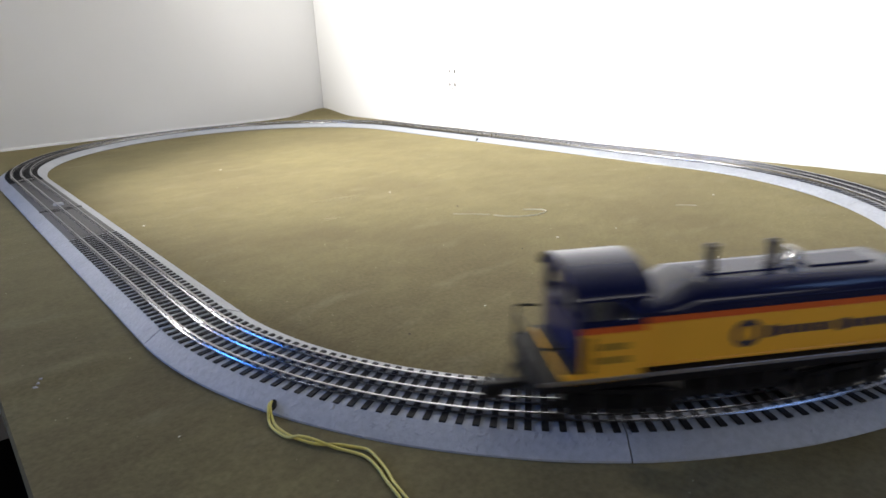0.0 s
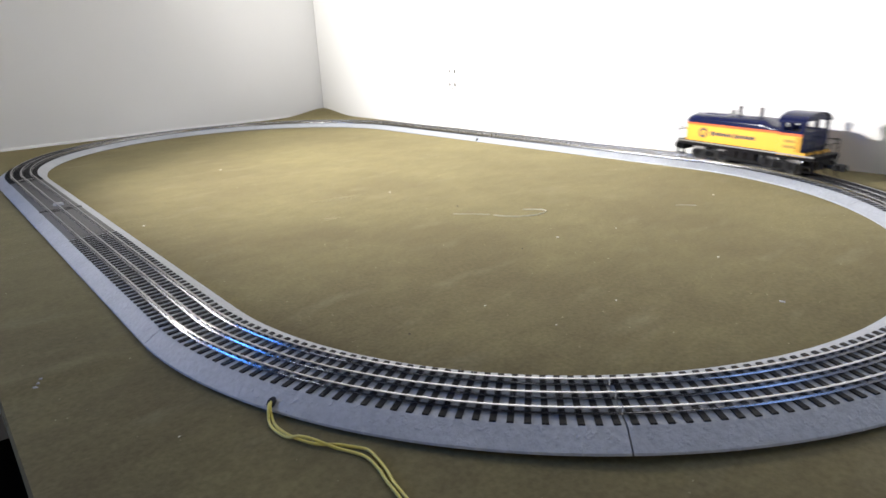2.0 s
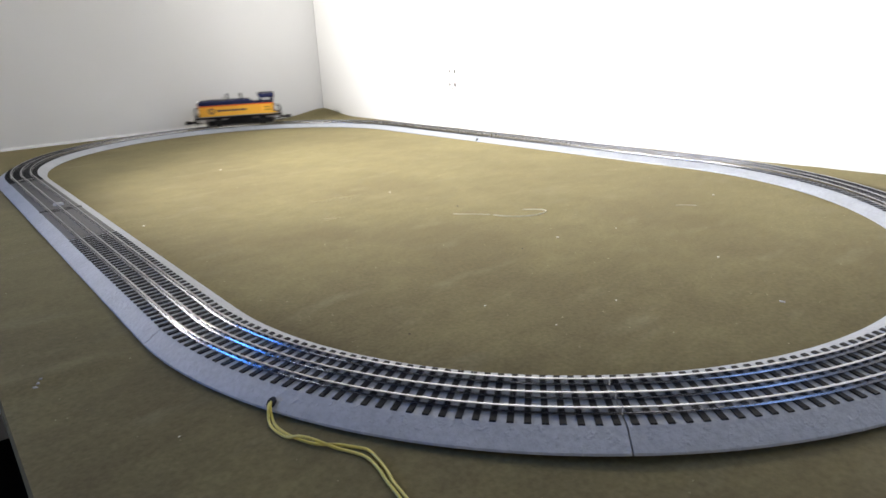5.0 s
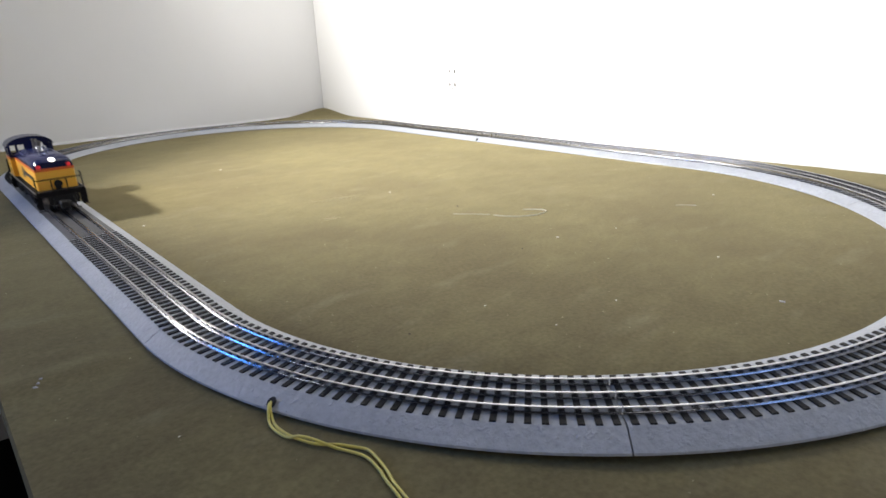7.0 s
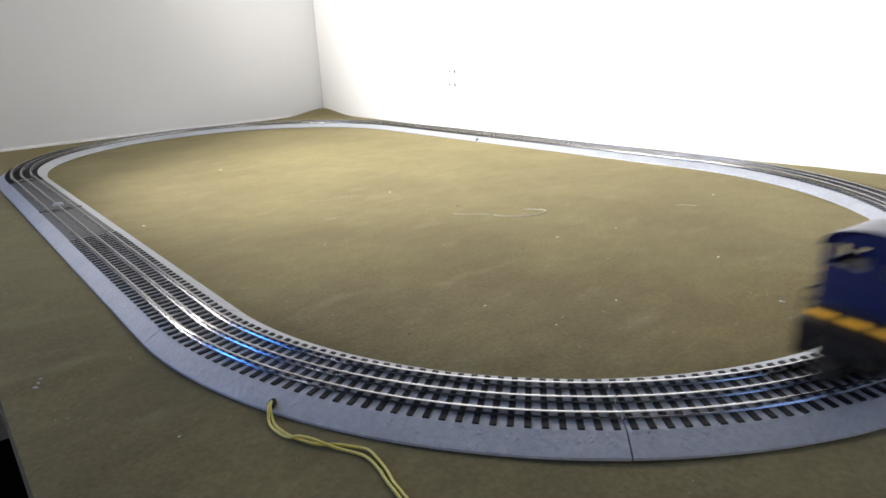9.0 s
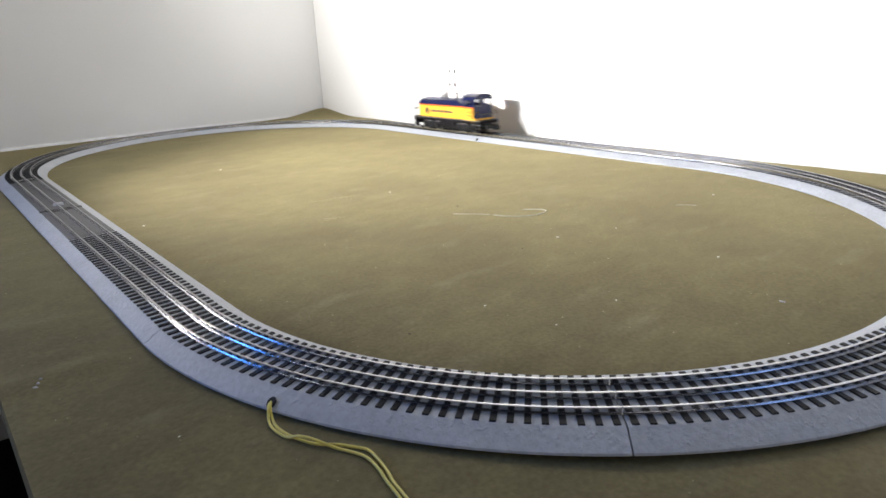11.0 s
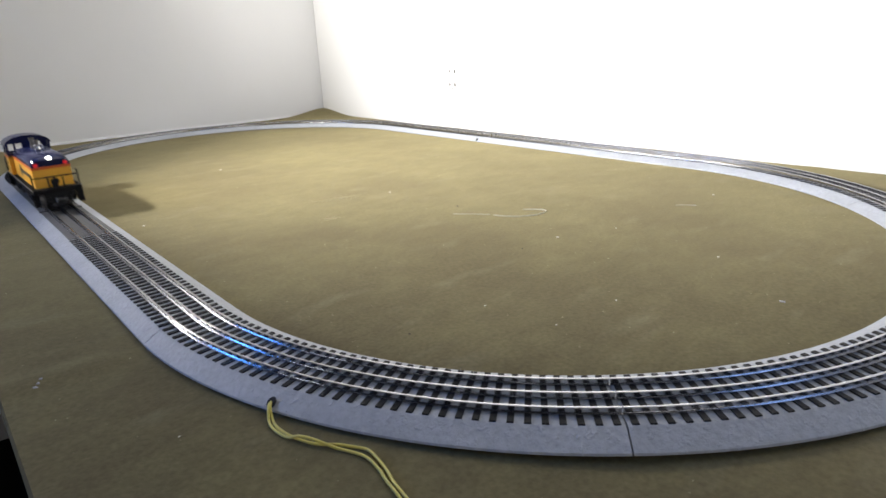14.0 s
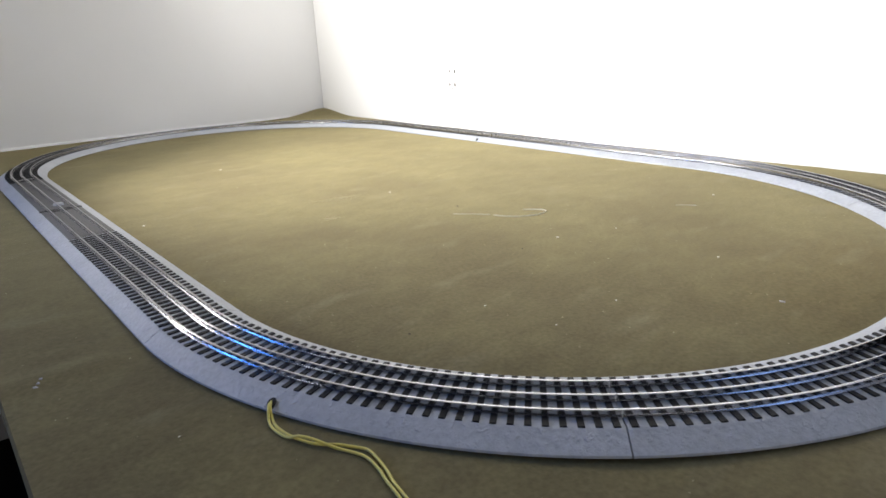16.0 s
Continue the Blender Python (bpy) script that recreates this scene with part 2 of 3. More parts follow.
def ground_z(x, y):
    """The height of the carpet: nearly flat, humped in the far corner, slack under the near curve."""
    z = 0.020 * math.exp(-(((x - 0.99) / 0.085) ** 2 + ((y - 1.445) / 0.12) ** 2))
    z -= 0.0018 * math.exp(-(((x - 0.17) / 0.20) ** 2 + ((y + 0.37) / 0.09) ** 2))
    z += 0.0042 * math.exp(-(((x - 0.52) / 0.16) ** 2 + ((y + 0.345) / 0.075) ** 2))
    z += 0.0016 * noise.noise(Vector((x * 6, y * 6, 0.3))) + 0.0005 * noise.noise(Vector((x * 22, y * 22, 1.3)))
    z += 0.003 * math.exp(-(((y + 0.02 + 0.1 * x) / 0.012) ** 2)) * max(0.0, min(1.0, (-0.05 - x) / 0.03))
    inside = (x - R) ** 2 + (y - max(0, min(L, y))) ** 2
    return z - (0.0012 if inside > (R - 0.05) ** 2 else 0)


def build_table():
    bm = bmesh.new()
    nx, ny = 130, 300
    x0, x1, y0, y1 = TABLE_X, WALL_X, -1.35, WALL_Y
    grid = [[bm.verts.new((x0 + (x1 - x0) * i / nx, y0 + (y1 - y0) * j / ny, 0)) for j in range(ny + 1)] for i in range(nx + 1)]
    for row in grid:
        for v in row:
            v.co.z = ground_z(v.co.x, v.co.y)
    for i in range(nx):
        for j in range(ny):
            bm.faces.new((grid[i][j], grid[i + 1][j], grid[i + 1][j + 1], grid[i][j + 1]))
    # the carpet folds down over the table's open side
    last = grid[0]
    for k, (dx, dz) in enumerate(((-0.0015, -0.002), (-0.002, -0.005), (-0.001, -0.011))):
        row = [bm.verts.new((x0 + dx, v.co.y, v.co.z + dz)) for v in grid[0]]
        for j in range(ny):
            bm.faces.new((row[j], last[j], last[j + 1], row[j + 1]))
        last = row
    ob = part("ground", bm, CARPET, smooth=True)
    tagged(ob, "olive brown carpet stretched over the layout table", "carpet", kind="structure")
    table = new("table")
    tagged(table, "dark wooden layout table under the olive carpet", "table")
    part("tabletop", solid(TABLE_X + 0.012, WALL_X - 0.003, -1.345, WALL_Y - 0.003, -0.045, -0.014, bevel=0.002), TABLE_WOOD, table)
    for x in (TABLE_X + 0.06, WALL_X - 0.06):
        for y in (-1.28, WALL_Y - 0.07):
            part("leg", solid(x - 0.03, x + 0.03, y - 0.03, y + 0.03, FLOOR_Z, -0.045, bevel=0.003), TABLE_WOOD, table)


build_table()


def build_trim():
    # a white card strip that shows between the far curve and the walls
    bm = bmesh.new()
    rows = []
    for k in range(41):
        a = radians(22 + 80 * k / 40)
        ring = []
        for r in (R + 0.030, R + 0.082):
            x, y = R + r * math.cos(a), L + r * math.sin(a)
            x, y = min(x, WALL_X - 0.004), min(y, WALL_Y - 0.004)
            ring.append((x, y, ground_z(x, y) + 0.002))
        rows.append(ring)
    top = [[bm.verts.new(p) for p in r] for r in rows]
    low = [[bm.verts.new((p[0], p[1], p[2] - 0.0025)) for p in r] for r in rows]
    for k in range(40):
        bm.faces.new((top[k][0], top[k][1], top[k + 1][1], top[k + 1][0]))
        bm.faces.new((low[k][0], low[k + 1][0], low[k + 1][1], low[k][1]))
        for s in (0, 1):
            bm.faces.new((top[k][s], low[k][s], low[k + 1][s], top[k + 1][s]))
    ob = part("white_card", bm, WHITE_CARD, smooth=True)
    tagged(ob, "strip of white card under the far curve", "card")
    bm = bmesh.new()
    prism(bm, [(WALL_Y - 0.005, -0.004), (WALL_Y - 0.001, -0.004), (WALL_Y - 0.001, 0.0052), (WALL_Y - 0.003, 0.0044), (WALL_Y - 0.0048, 0.0015)], TABLE_X, 0.86, "x")
    tagged(part("trim", bm, WHITE_CARD), "thin white bead along the foot of the wall", "trim", kind="structure")


build_trim()


# ---- track ----
def along(s):
    """Place and heading of the middle rail at s metres round the oval, from the near end of the west straight."""
    s %= LAP
    if s < N:
        a = math.pi + s / R
        return Vector((R + R * math.cos(a), R * math.sin(a), 0)), a + math.pi / 2
    s -= N
    if s < L:
        return Vector((2 * R, s, 0)), math.pi / 2
    s -= L
    if s < N:
        a = s / R
        return Vector((R + R * math.cos(a), L + R * math.sin(a), 0)), a + math.pi / 2
    return Vector((0, L - (s - N), 0)), -math.pi / 2


RAIL_OUT = [(-0.0019, Z_TIE - 0.0004), (0.0019, Z_TIE - 0.0004), (0.0019, Z_TIE + 0.0003), (0.0006, Z_TIE + 0.0004), (0.0005, Z_RAIL - 0.0014),
            (0.0010, Z_RAIL - 0.0010), (0.0010, Z_RAIL - 0.0003), (0.0006, Z_RAIL), (-0.0006, Z_RAIL), (-0.0010, Z_RAIL - 0.0003),
            (-0.0010, Z_RAIL - 0.0010), (-0.0005, Z_RAIL - 0.0014), (-0.0006, Z_TIE + 0.0004), (-0.0019, Z_TIE + 0.0003)]
BED_OUT = [(-EDGE, 0.0), (-EDGE + 0.0003, 0.0016), (-0.0285, Z_TIE - 0.0016), (-0.0270, Z_TIE - 0.0009), (0.0270, Z_TIE - 0.0009), (0.0285, Z_TIE - 0.0016),
           (EDGE - 0.0003, 0.0016), (EDGE, 0.0)]


def sweep(bm, outline, offset, s0, s1, origin, steps):
    """Carry an outline (to the right of travel, up) along the oval; to the right is outside."""
    rings = []
    for k in range(steps + 1):
        p, h = along(s0 + (s1 - s0) * k / steps) if k < steps else along(s1 - 1e-6)
        right = Vector((math.sin(h), -math.cos(h), 0))
        rings.append([bm.verts.new(p + right * (offset + u) + Vector((0, 0, v)) - origin) for u, v in outline])
    n = len(outline)
    for r0, r1 in zip(rings, rings[1:]):
        for i in range(n):
            bm.faces.new((r0[i], r0[(i + 1) % n], r1[(i + 1) % n], r1[i]))
    bm.faces.new(rings[0][::-1])
    bm.faces.new(rings[-1])


def tie_mesh():
    bm = bmesh.new()
    a, b, z0, z1 = 0.0024, 0.0272, Z_TIE - 0.0025, Z_TIE
    lo = [bm.verts.new((x, y, z0)) for x, y in ((-a, -b), (a, -b), (a, b), (-a, b))]
    hi = [bm.verts.new((x, y, z1)) for x, y in ((-a + 0.0004, -b + 0.0004), (a - 0.0004, -b + 0.0004), (a - 0.0004, b - 0.0004), (-a + 0.0004, b - 0.0004))]
    bm.faces.new(hi)
    bm.faces.new(lo[::-1])
    for i in range(4):
        bm.faces.new((lo[i], lo[(i + 1) % 4], hi[(i + 1) % 4], hi[i]))
    me = bpy.data.meshes.new("tie")
    bm.to_mesh(me)
    bm.free()
    me.materials.append(TIE)
    return me


TIE_MESH = tie_mesh()
PITCH = 0.00978


def track_section(s0, s1, label, plain=None):
    origin, heading = along((s0 + s1) / 2)
    thing = new("track_section")
    thing.location = origin
    tagged(thing, label, "model track", "sections of the oval")
    gap = 0.0004 if label == CURVE else 0.00012
    curved = "curved" in label
    steps = max(2, int((s1 - s0) / 0.009)) if curved else 24
    bm = bmesh.new()
    sweep(bm, BED_OUT, 0, s0 + gap, s1 - gap, origin, steps)
    part("roadbed", bm, BED, thing, smooth=True)
    for k, off in enumerate((-GAUGE, 0, GAUGE)):
        bm = bmesh.new()
        sweep(bm, RAIL_OUT, off, s0 + gap * 0.8, s1 - gap * 0.8, origin, steps)
        part("rail", bm, STEEL, thing, smooth=True)
    n = round((s1 - s0) / PITCH)
    for k in range(n):
        s = s0 + (k + 0.5) * (s1 - s0) / n
        p, h = along(s)
        if plain and plain[0] <= (k + 0.5) / n <= plain[1]:
            continue
        t = new("tie", TIE_MESH)
        t.parent = thing
        t.matrix_basis = Matrix.Translation(p - origin) @ Matrix.Rotation(h, 4, "Z")
    if plain:
        bm = bmesh.new()
        sweep(bm, [(-0.0262, Z_TIE - 0.002), (-0.0258, Z_TIE - 0.0002), (0.0258, Z_TIE - 0.0002), (0.0262, Z_TIE - 0.002)], 0, s0 + plain[0] * (s1 - s0), s0 + plain[1] * (s1 - s0) - gap, origin, 4)
        part("cover_plate", bm, BED_PLAIN, thing, "plain brown-grey cover between the rails")
    return thing


W0 = 2 * N + L
CURVE = "curved section of three-rail model track on grey plastic ballast"
WALLSIDE = "straight section of three-rail model track beside the bright wall"
FAR = "curved section of three-rail model track near the room's corner"
OPEN = "straight section of three-rail model track at the table's edge"
TAIL = "straight section of three-rail model track half covered by a plain plate"
BUTTON = "straight operating track section with a plain bed and a button"
SECTIONS = []
for s0, s1, label in ((0.010, 0.3673, CURVE), (0.3673, 0.7190, CURVE), (0.7190, 1.0660, CURVE), (1.0660, N + 0.010, CURVE),
                      (N + 0.010, N + 0.264, WALLSIDE), (N + 0.264, N + 0.518, WALLSIDE), (N + 0.518, N + 0.772, WALLSIDE), (N + 0.772, N + L, WALLSIDE),
                      (N + L, N + L + N / 4, FAR), (N + L + N / 4, N + L + N / 2, FAR), (N + L + N / 2, N + L + 3 * N / 4, FAR), (N + L + 3 * N / 4, W0, FAR),
                      (W0, W0 + 0.362, BUTTON), (W0 + 0.362, W0 + 0.616, TAIL), (W0 + 0.616, LAP + 0.010, OPEN)):
    SECTIONS.append(track_section(s0, s1, label, {BUTTON: (0.10, 1.0), TAIL: (0.0, 0.64)}.get(label)))


def operating_bits(thing):
    def here(x, y, z):
        return Vector((x, y, z)) - thing.location
    bm = bmesh.new()
    lathe(bm, [(0.0072, Z_TIE - 0.001), (0.0072, Z_TIE + 0.0016), (0.0062, Z_TIE + 0.0030), (0.0030, Z_TIE + 0.0036)], here(0.003, 0.562, 0), "z", 24)
    part("button", bm, BED, thing, "round grey plastic button", True)
    for x, y in ((0.0085, 0.530), (0.0085, 0.520), (-0.0085, 0.530), (-0.0085, 0.519), (0.022, 0.525), (-0.022, 0.530)):
        p = here(x, y, 0)
        part("slot", solid(p.x - 0.005, p.x + 0.005, p.y - 0.0024, p.y + 0.0024, Z_TIE - 0.001, Z_TIE + 0.0004), TIE, thing)
    for x in (-0.0085, 0.0085):
        p = here(x, 0.846, 0)
        part("slot", solid(p.x - 0.006, p.x + 0.006, p.y - 0.003, p.y + 0.003, Z_TIE - 0.001, Z_TIE + 0.0006), SILVER, thing)


operating_bits(SECTIONS[-3])


def wire_hole(thing):
    # a black disc paints the shaded hole in the roadbed's slope where wires leave
    p = Vector((-0.0082, -0.1690, 0.0042)) - thing.location
    out = Vector((-0.93, -0.36, 0)).normalized()
    side = Vector((-out.y, out.x, 0))
    bm = bmesh.new()
    rim = []
    for k in range(14):
        a = 2 * math.pi * k / 14
        u, v = 0.0031 * math.cos(a), 0.0034 * math.sin(a)
        rim.append((p + side * u + out * v + Vector((0, 0, -v * 0.55 + 0.0007))))
    top = [bm.verts.new(q) for q in rim]
    low = [bm.verts.new(q - Vector((0, 0, 0.003))) for q in rim]
    bm.faces.new(top)
    for i in range(14):
        bm.faces.new((top[i], low[i], low[(i + 1) % 14], top[(i + 1) % 14]))
    part("cable_outlet", bm, SLOT, thing, "black disc painted as the shaded cable hole in the roadbed")


wire_hole(SECTIONS[0])
PEG = Vector((2 * R - EDGE + 0.004, 0.518, 0)) - SECTIONS[5].location
part("joint_peg", solid(PEG.x - 0.003, PEG.x + 0.003, PEG.y - 0.0035, PEG.y + 0.0015, 0.0010, 0.0062, bevel=0.0006), SLOT, SECTIONS[5], "dark joint peg at the roadbed's edge")


# ---- locomotive: x forward, y to the left, z up from the carpet ----
def build_locomotive():
    loco = new("locomotive")
    tagged(loco, "navy blue and yellow toy diesel switcher with an orange stripe", "model train")
    hw, cw = 0.0232, 0.0295            # half widths of hood and cab
    x0, x1, xc = -0.0935, 0.1075, -0.0575
    zf, zs, ze = 0.0440, 0.0700, 0.0735
    # frame and walkway
    bm = bmesh.new()
    box(bm, -0.113, 0.121, -0.0295, 0.0295, 0.0375, zf, bevel=0.0008)
    frame_ob = part("frame", bm, FRAME_GREY, loco)
    for y in (-0.0297, 0.0297):
        part("walkway_edge", solid(-0.112, 0.120, min(y, y * 0.985), max(y, y * 0.985), 0.0424, 0.0447, bevel=0.0003), STEEL_DULL, frame_ob)
    # hood: yellow sides, stripe, blue top
    part("hood_side", solid(xc, x1, -hw, hw, zf, zs, bevel=0.0008), YELLOW, loco, "yellow hood side")
    part("stripe", solid(xc, x1 + 0.0003, -hw - 0.0003, hw + 0.0003, zs, ze), ORANGE, loco, "orange stripe")
    arch = [(-hw, ze), (hw, ze), (hw, ze + 0.0058), (hw - 0.0012, ze + 0.0092), (hw - 0.0046, ze + 0.0124), (0.012, ze + 0.0137), (-0.012, ze + 0.0137),
            (-hw + 0.0046, ze + 0.0124), (-hw + 0.0012, ze + 0.0092), (-hw, ze + 0.0058)]
    bm = bmesh.new()
    # slanted front end, ramp at the cab end
    def top_ring(x, lift, shrink=1.0):
        return [bm.verts.new((x, u * shrink, ze + (v - ze) * lift)) for u, v in arch]
    rings = [top_ring(xc, 0.45), top_ring(-0.040, 0.45), top_ring(-0.027, 1.0), top_ring(0.0985, 1.0), top_ring(0.1035, 0.86, 0.99), top_ring(x1 + 0.0003, 0.60, 0.98)]
    n = len(arch)
    for r0, r1 in zip(rings, rings[1:]):
        for i in range(n):
            bm.faces.new((r0[i], r0[(i + 1) % n], r1[(i + 1) % n], r1[i]))
    bm.faces.new(rings[0][::-1])
    bm.faces.new(rings[-1])
    hood = part("hood_top", bm, BLUE, loco, "glossy navy blue hood top", True)
    # long side ridge and roof hatches of the hood
    for y in (-hw - 0.0004, hw + 0.0004):
        part("ridge", solid(-0.02, 0.100, min(y, y * 0.96), max(y, y * 0.96), ze + 0.0036, ze + 0.0048, bevel=0.0004), BLUE, hood)
    part("hatch", solid(0.046, 0.084, -0.0085, 0.0085, ze + 0.0132, ze + 0.0148, bevel=0.0006), BLUE, hood)
    part("hatch", solid(-0.017, 0.030, -0.0080, 0.0080, ze + 0.0132, ze + 0.0146, bevel=0.0006), BLUE, hood)
    # door seams and louvres on the hood sides
    for side in (-1, 1):
        for k in range(5):
            x = 0.086 - 0.0035 * k
            y = side * (hw + 0.0002)
            part("louvre", solid(x - 0.0008, x + 0.0008, min(y, y * 0.97), max(y, y * 0.97), 0.0475, 0.0495), YELLOW, loco)
        y = side * (hw + 0.0006)
        part("sill_strip", solid(xc, x1 - 0.001, min(y, y * 0.96), max(y, y * 0.96), zf + 0.0004, zf + 0.0022, bevel=0.0003), YELLOW, loco)
    # emblem and lettering bars (a trade name) on both sides
    for side in (-1, 1):
        y = side * hw
        ring = bmesh.new()
        lathe(ring, [(0.0082, 0), (0.0082, 0.0003), (0.0046, 0.0003), (0.0046, 0)], (0, 0, 0), "y", 18)
        bmesh.ops.scale(ring, vec=(1, side, 1), verts=ring.verts)
        ob = part("emblem", ring, MARK, loco, "round dark emblem")
        xe = 0.0745 if side > 0 else 0.0030
        ob.location = (xe, y, 0.0585)
        start = 0.0600 if side > 0 else 0.0140
        sgn = -1 if side > 0 else 1
        pos = 0.0
        for w in (0.0058, 0.0048, 0.0042, 0.0048, 0.0048, 0.0042, 0.0048, 0.0, 0.0058, 0.0048, 0.0046, 0.0042, 0.0048, 0.0062):
            if w:
                a = start + sgn * pos
                b = a + sgn * w
                big = 0.0036 if w == 0.0058 else 0.0025
                part("lettering_bar", solid(min(a, b), max(a, b), min(y, y + side * 0.00025), max(y, y + side * 0.00025), 0.0585 - big, 0.0585 + big), MARK, loco)
            pos += w + (0.0009 if w else 0.0022)
        yc = side * cw
        for z, wd in ((0.0622, 0.0078), (0.0545, 0.0090)):
            part("number_bar", solid(-0.0745 - wd, -0.0745 + wd, min(yc, yc + side * 0.00025), max(yc, yc + side * 0.00025), z - 0.0019, z + 0.0019), NUMBER, loco)
    # cab: yellow lower walls, stripe, blue upper walls with window openings, arched roof
    bm = bmesh.new()
    box(bm, x0 + 0.0018, xc, -cw, cw, zf - 0.003, zs, bevel=0.0007)
    cab = part("cab_lower", bm, YELLOW, loco, "yellow lower cab")
    part("cab_step", solid(x0 - 0.006, x0 + 0.0016, -cw, cw, zf - 0.003, zf + 0.0042, bevel=0.0007), YELLOW, loco, "yellow ledge behind the cab")
    # Added covers that turn the ledge and platform tops black.
    part("tread_plate", solid(x0 - 0.0058, x0 + 0.0004, -cw + 0.0006, cw - 0.0006, zf + 0.0040, zf + 0.0046), BLACK, loco, "thin black cover on a platform top")
    for xa, xb in ((-0.1124, x0 - 0.0062), (x1 + 0.0006, 0.1204)):
        part("tread_plate", solid(xa, xb, -0.0288, 0.0288, zf - 0.0010, zf + 0.0005), BLACK, loco, "thin black cover on a platform top")
    for side in (-1, 1):
        y = side * (cw + 0.0003)
        part("cab_stripe", solid(x0 + 0.0018, xc + 0.0003, min(y, y * 0.97), max(y, y * 0.97), zs, ze), ORANGE, loco, "orange stripe")
    upper = part("cab_upper", bmesh.new(), BLUE, loco, "navy blue upper cab with window openings")
    zw0, zw1, zeave = 0.0765, 0.0878, 0.0900
    th = 0.0016
    bm = bmesh.new()
    # side walls: sill, posts, header round two windows
    for side in (-1, 1):
        ya, yb = sorted((side * cw, side * (cw - th)))
        box(bm, x0, xc, ya, yb, ze, zw0)
        box(bm, x0, xc, ya, yb, zw1, zeave)
        for a, b in ((x0, x0 + 0.0055), (-0.0766, -0.0748), (xc - 0.0055, xc)):
            box(bm, a, b, ya, yb, zw0, zw1)
    # rear wall reaches down to the ledge
    box(bm, x0 + 0.0003, x0 + 0.0020, -cw + 0.0006, cw - 0.0006, zf + 0.0038, ze + 0.001)
    for xa, xb in ((x0, x0 + th), (xc - th, xc)):
        box(bm, xa, xb, -cw + th, cw - th, ze, zw0)
        posts = (0.0075, 0.0165, 0.0195, 0.0262) if xa > x0 + 0.01 else (0.0045, 0.0240)
        cuts = [-cw + th, *(-q for q in reversed(posts)), *posts, cw - th]
        for a, b in zip(cuts[::2], cuts[1::2]):
            box(bm, xa, xb, a, b, zw0, zw1 + 0.0035)
        cap = [(-cw + th, zw1 + 0.0028)] + [(cw * 0.97 * math.sin(radians(a)), zeave + 0.0120 * math.cos(radians(a)) - 0.0012) for a in range(-80, 81, 16)] + [(cw - th, zw1 + 0.0028)]
        prism(bm, cap, xa + 0.0001, xb - 0.0001, "x")
    bm.to_mesh(upper.data)
    bm.free()
    bm = bmesh.new()
    outer = [(cw * 1.035 * math.sin(radians(a)), zeave - 0.001 + 0.0132 * math.cos(radians(a))) for a in range(-90, 91, 12)]
    inner = [(cw * 0.97 * math.sin(radians(a)), zeave - 0.001 + 0.0118 * math.cos(radians(a))) for a in range(90, -91, -12)]
    prism(bm, outer + inner, x0 - 0.0025, xc + 0.0025, "x")
    part("cab_roof", bm, BLUE, loco, "arched glossy navy blue cab roof", True)
    for side in (-1, 1):
        y = side * cw * 1.035
        part("gutter", solid(x0 - 0.0024, xc + 0.0024, y - 0.0006, y + 0.0006, zeave - 0.0020, zeave - 0.0006, bevel=0.0003), BLUE, loco)
    part("cab_floor", solid(x0 + 0.002, xc - 0.002, -cw + 0.002, cw - 0.002, ze - 0.0015, ze + 0.0005), BLACK, loco)
    # stacks, bell, headlight, markers
    for x in (-0.0080, 0.0280):
        bm = bmesh.new()
        lathe(bm, [(0.0044, ze + 0.0125), (0.0044, ze + 0.0150), (0.0031, ze + 0.0156), (0.0029, ze + 0.0258), (0.0035, ze + 0.0262), (0.0035, ze + 0.0285), (0.0025, ze + 0.0285), (0.0023, ze + 0.0245)], (x, 0, 0), "z", 18)
        part("smokestack", bm, STACK, loco, "brown-grey exhaust stack", True)
    bm = bmesh.new()
    lathe(bm, [(0.0004, ze + 0.0215), (0.0015, ze + 0.0210), (0.0020, ze + 0.0192), (0.0024, ze + 0.0174), (0.0031, ze + 0.0164), (0.0028, ze + 0.0162)], (0.0400, 0, 0), "z", 16)
    box(bm, 0.0385, 0.0415, -0.0062, -0.0048, ze + 0.0130, ze + 0.0225, bevel=0.0003)
    box(bm, 0.0385, 0.0415, 0.0048, 0.0062, ze + 0.0130, ze + 0.0225, bevel=0.0003)
    box(bm, 0.0391, 0.0409, -0.0060, 0.0060, ze + 0.0216, ze + 0.0232, bevel=0.0003)
    part("bell", bm, SILVER, loco, "silver bell in its yoke", True)
    bm = bmesh.new()
    lathe(bm, [(0.0044, 0.0), (0.0047, 0.0030), (0.0039, 0.0030), (0.0036, 0.0018)], (0, 0, 0), "x", 24)
    can = part("headlight", bm, BLUE, loco, "round headlight housing", True)
    can.matrix_basis = Matrix.Translation((0.1025, 0, 0.0828)) @ Matrix.Rotation(radians(-18), 4, "Y")
    bm = bmesh.new()
    lathe(bm, [(0.0038, 0.0022), (0.0034, 0.0033), (0.0018, 0.0039), (0.0005, 0.0041)], (0, 0, 0), "x", 24)
    part("lens", bm, HEADLIGHT, can, "lit white headlight lens", True)
    for side in (-1, 1):
        bm = bmesh.new()
        lathe(bm, [(0.0031, -0.002), (0.0031, 0.0020), (0.0024, 0.0031), (0.0008, 0.0036)], (0.1055, side * 0.0178, 0.0762), "x", 16)
        part("marker_light", bm, RED_LENS, loco, "red marker light", True)
